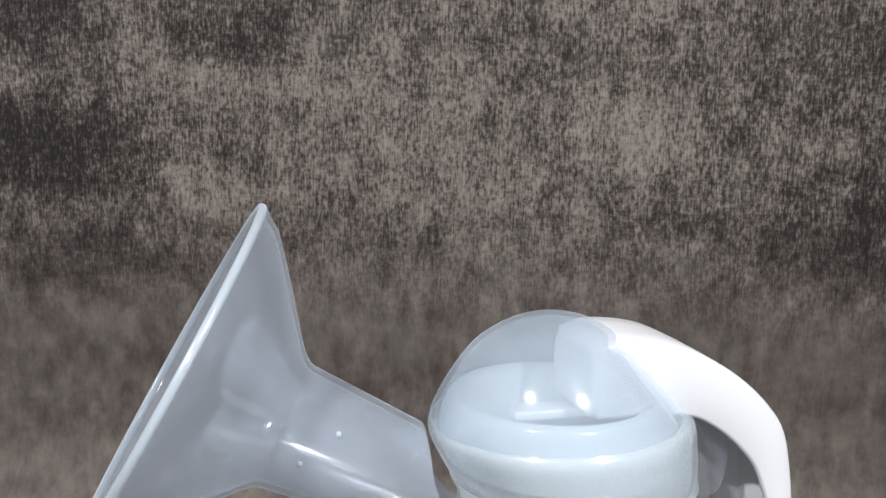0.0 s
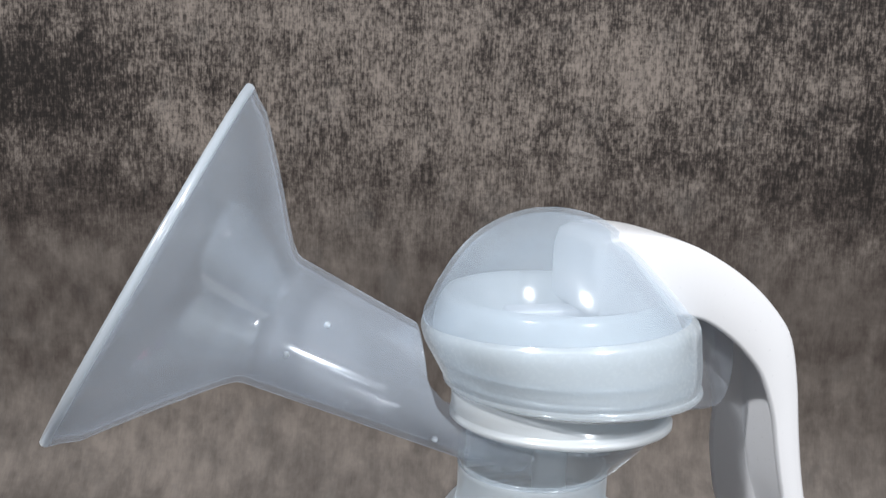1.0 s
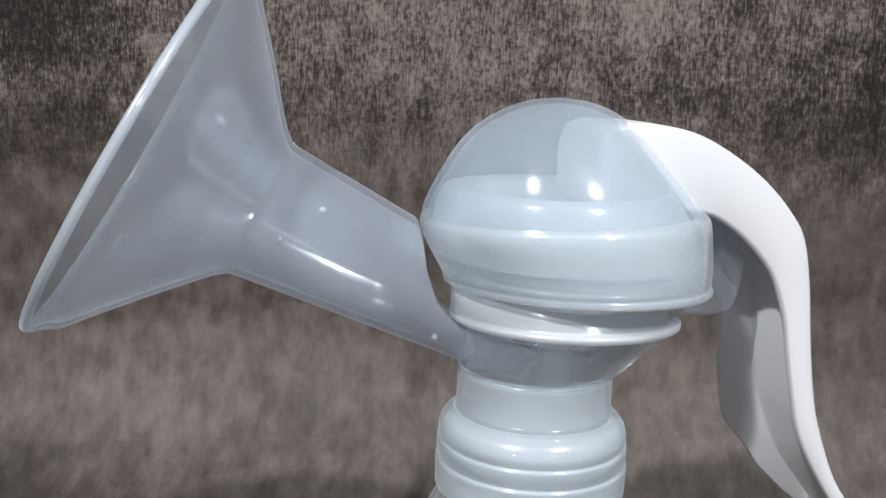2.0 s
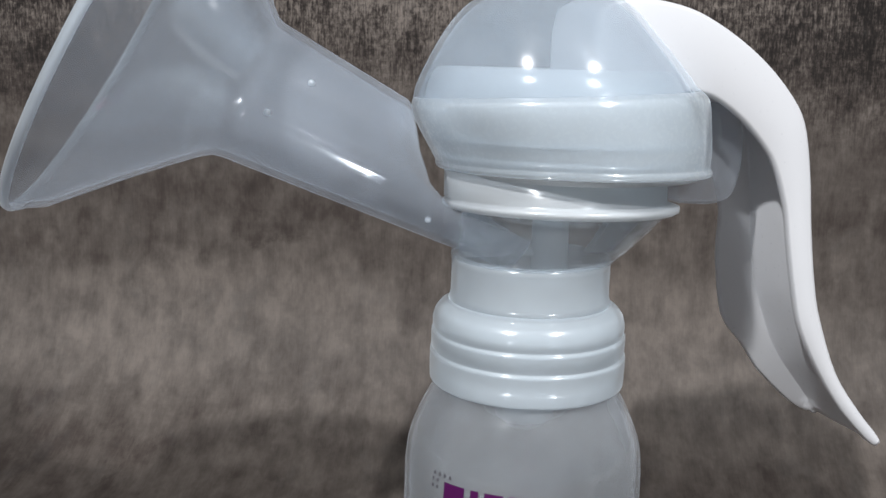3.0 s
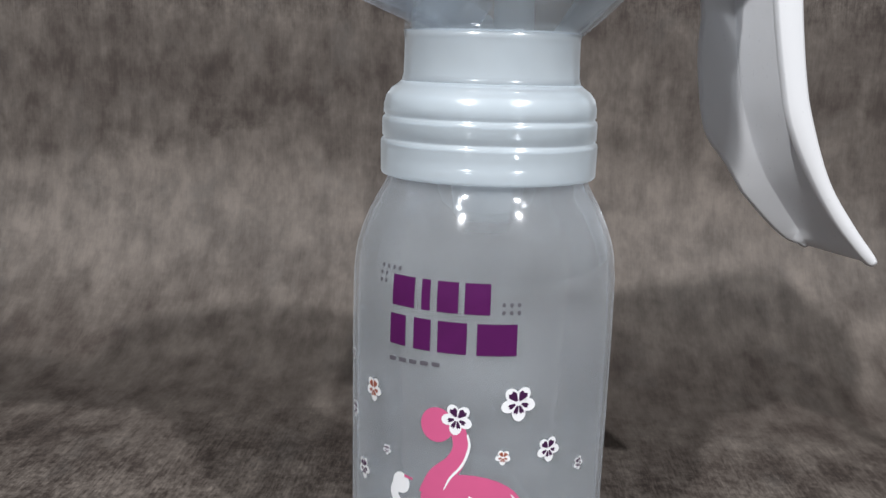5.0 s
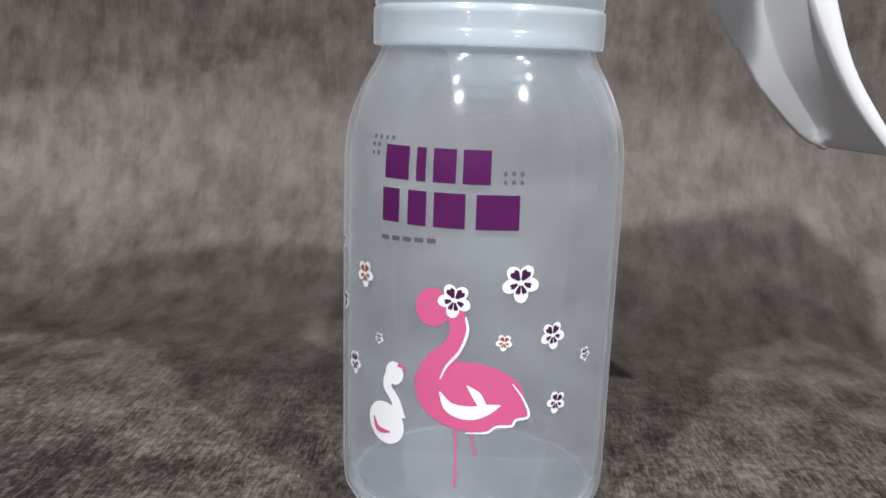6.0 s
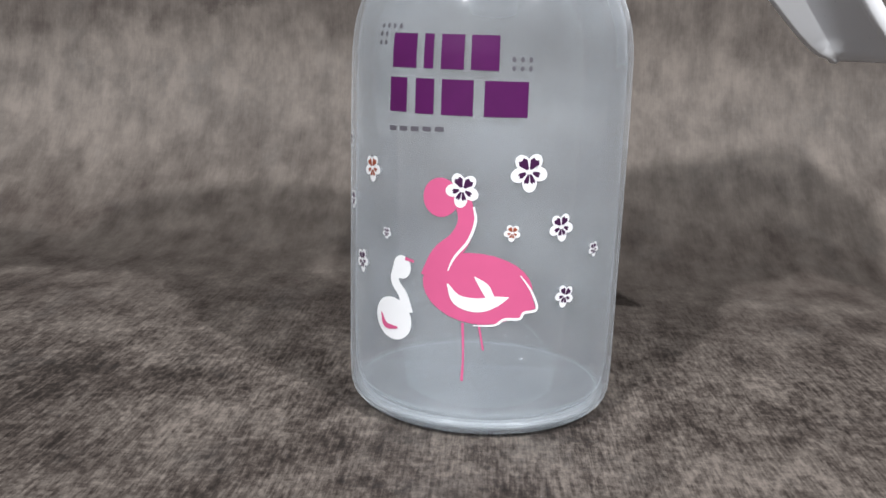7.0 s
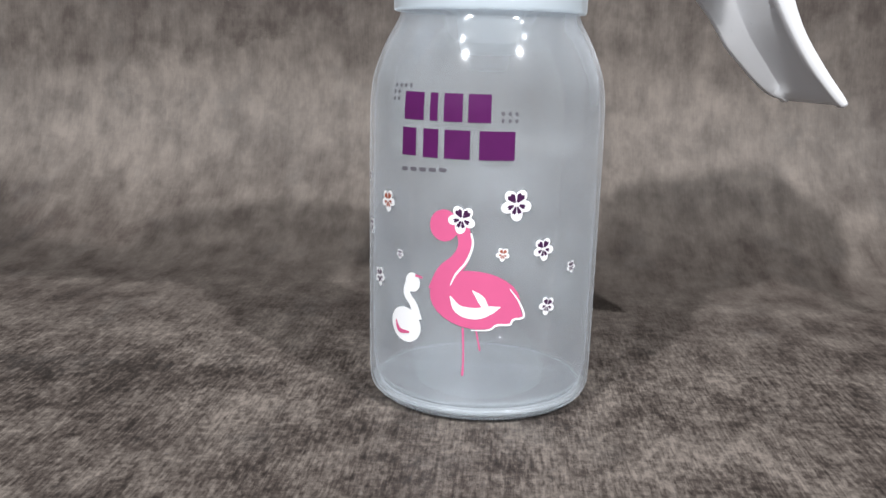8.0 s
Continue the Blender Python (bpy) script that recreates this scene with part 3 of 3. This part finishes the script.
def flower(s, z, size, turn, centre):
    """Five white petals with a dark heart; size is the height."""
    petals, marks = [], []
    k = size / 6.8
    for a, far, long, wide in ((90 + 36, 1.75, 1.55, 1.25), (90 - 36, 1.75, 1.55, 1.25), (90 + 108, 1.85, 1.5, 1.25), (90 - 108, 1.85, 1.5, 1.25), (270, 2.0, 1.65, 1.3)):
        b = radians(a + turn)
        petals.append(oval(s + far * k * math.cos(b), z + far * k * math.sin(b), long * k, wide * k, a + turn, 18))
    for a, near, far, half in ((90 + 34, 0.5, 2.5, 26), (90 - 34, 0.5, 2.5, 26), (204, 0.7, 2.1, 17), (336, 0.7, 2.1, 17), (252, 0.6, 2.3, 14), (288, 0.6, 2.3, 14)):
        fan = [(near, -half), (far * 0.8, -half), (far, -half * 0.45), (far * 0.86, 0), (far, half * 0.45), (far * 0.8, half), (near, half)]
        marks.append([(s + r * k * math.cos(radians(a + b + turn)), z + r * k * math.sin(radians(a + b + turn))) for r, b in fan])
    petals.append(oval(s, z, 1.2 * k, 1.2 * k, 0, 14))
    print_part("printed_flower", petals, WHITE_INK, "small white printed flower", 0.09)
    print_part("flower_heart", marks, centre, "", 0.14)


# The name stands as plain purple blocks.
for s0, s1, z0, z1 in ((-18.6, -13.4, 67.7, 73.6), (-11.9, -10.1, 67.7, 73.6), (-8.7, -4.6, 67.7, 73.6), (-3.4, 1.4, 67.7, 73.6), (-19.0, -15.2, 60.0, 66.0), (-13.4, -9.8, 59.9, 66.0), (-8.4, -2.8, 59.9, 66.0), (-0.9, 6.6, 59.9, 66.0)):
    print_part("print_block", [block(s0, s1, z0, z1)], PURPLE, "plain purple printed block")
for k in range(5):
    print_part("print_bar", [block(-19.0 + 2.4 * k, -17.4 + 2.4 * k, 56.6 + 0.1 * k, 57.4 + 0.1 * k)], GREY_INK, "thin grey printed bar")
for s, z in [(-21.7 + 1.5 * k, 74.8) for k in range(4)] + [(-22.0, 73.4), (-20.6, 73.4), (-22.0, 71.9), (-20.6, 71.9)] + [(3.9 + 1.45 * k, z) for k in range(3) for z in (69.7, 68.2)]:
    print_part("print_dot", [oval(s, z, 0.33, 0.42, 0, 10)], GREY_INK, "tiny grey printed dot")

# Plain pink and white shapes in place of the printed picture.
print_part("pink_shape", [oval(-0.9, 29.4, 10.2, 6.5, -6)], PINK, "pink printed oval")
print_part("pink_fan", [[(2.0, 35.2), (6.0, 33.0), (8.6, 29.6), (10.0, 25.8), (7.7, 25.2), (7.0, 24.2), (4.2, 24.1), (2.4, 23.0), (-2.0, 23.0)]], PINK, "pink printed scalloped shape", 0.06)
print_part("pink_band", [ribbon([(-4.0, 45.5), (-3.2, 41.6), (-4.4, 38.1), (-7.2, 34.7), (-8.8, 30.4)], (3.0, 3.1, 3.7, 4.8, 5.6))], PINK, "curved pink printed band", 0.07)
print_part("pink_disc", [oval(-8.0, 45.5, 3.3, 3.5)], PINK, "pink printed disc", 0.06)
print_part("white_line", [ribbon([(-2.0, 44.2), (-1.6, 41.6), (-2.8, 38.0), (-5.1, 35.0), (-6.3, 32.4)], (0.35, 0.5, 0.5, 0.45, 0.2))], WHITE_INK, "", 0.1)
print_part("white_edge", [ribbon([(6.8, 32.0), (9.0, 29.0), (10.2, 25.7), (7.8, 25.1), (7.0, 24.0), (4.2, 23.9), (2.4, 22.8), (-1.4, 22.6)], (0.2, 0.4, 0.5, 0.5, 0.5, 0.5, 0.4, 0.2))], WHITE_INK, "", 0.1)
print_part("white_crescent", [ribbon([(-6.3, 30.0), (-4.4, 27.2), (-0.8, 26.4), (2.4, 27.2), (4.8, 28.0)], (0.3, 2.0, 2.6, 2.0, 0.2)), ribbon([(-1.4, 31.6), (0.4, 29.8), (1.6, 27.8)], (0.2, 1.6, 1.4))], WHITE_INK, "white printed crescent", 0.1)
print_part("pink_line", [ribbon([(-3.3, 23.0), (-3.0, 17), (-3.1, 12.0)], (0.5, 0.35, 0.5))], PINK, "thin pink printed line", 0.05)
print_part("pink_line", [ribbon([(-0.4, 23.0), (0.6, 18.0)], (0.35, 0.35))], PINK, "thin pink printed line", 0.05)
print_part("white_oval", [oval(-17.6, 21.8, 4.4, 4.0, -20)], WHITE_INK, "white printed oval")
print_part("white_band", [ribbon([(-14.4, 23.4), (-15.2, 26.6), (-17.2, 29.2), (-16.2, 32.2)], (3.0, 2.0, 2.0, 2.4))], WHITE_INK, "curved white printed band", 0.07)
print_part("white_disc", [oval(-15.6, 31.9, 2.0, 2.2)], WHITE_INK, "white printed disc", 0.06)
print_part("pink_mark", [ribbon([(-20.6, 22.4), (-19.4, 20.2), (-16.4, 20.2)], (0.3, 1.1, 0.4)), ribbon([(-14.8, 33.6), (-12.9, 33.3)], (0.6, 0.4))], PINK, "", 0.12)

for s, z, size, turn, centre in ((-23.8, 49.3, 5.0, 6, ORANGE_INK), (-4.1, 47.2, 6.2, -8, DARK_PURPLE), (7.4, 50.7, 7.0, 4, DARK_PURPLE), (14.2, 40.7, 5.2, 8, DARK_PURPLE), (4.9, 39.8, 3.1, -5, ORANGE_INK), (22.5, 35.9, 2.9, 10, DARK_PURPLE), (15.9, 27.8, 4.3, -12, DARK_PURPLE), (-19.4, 37.8, 2.2, 0, DARK_PURPLE), (-27.4, 31.2, 4.6, 10, DARK_PURPLE), (-32.6, 42.2, 3.6, 0, DARK_PURPLE), (-34.5, 53.5, 2.6, 0, DARK_PURPLE)):
    flower(s, z, size, turn, centre)
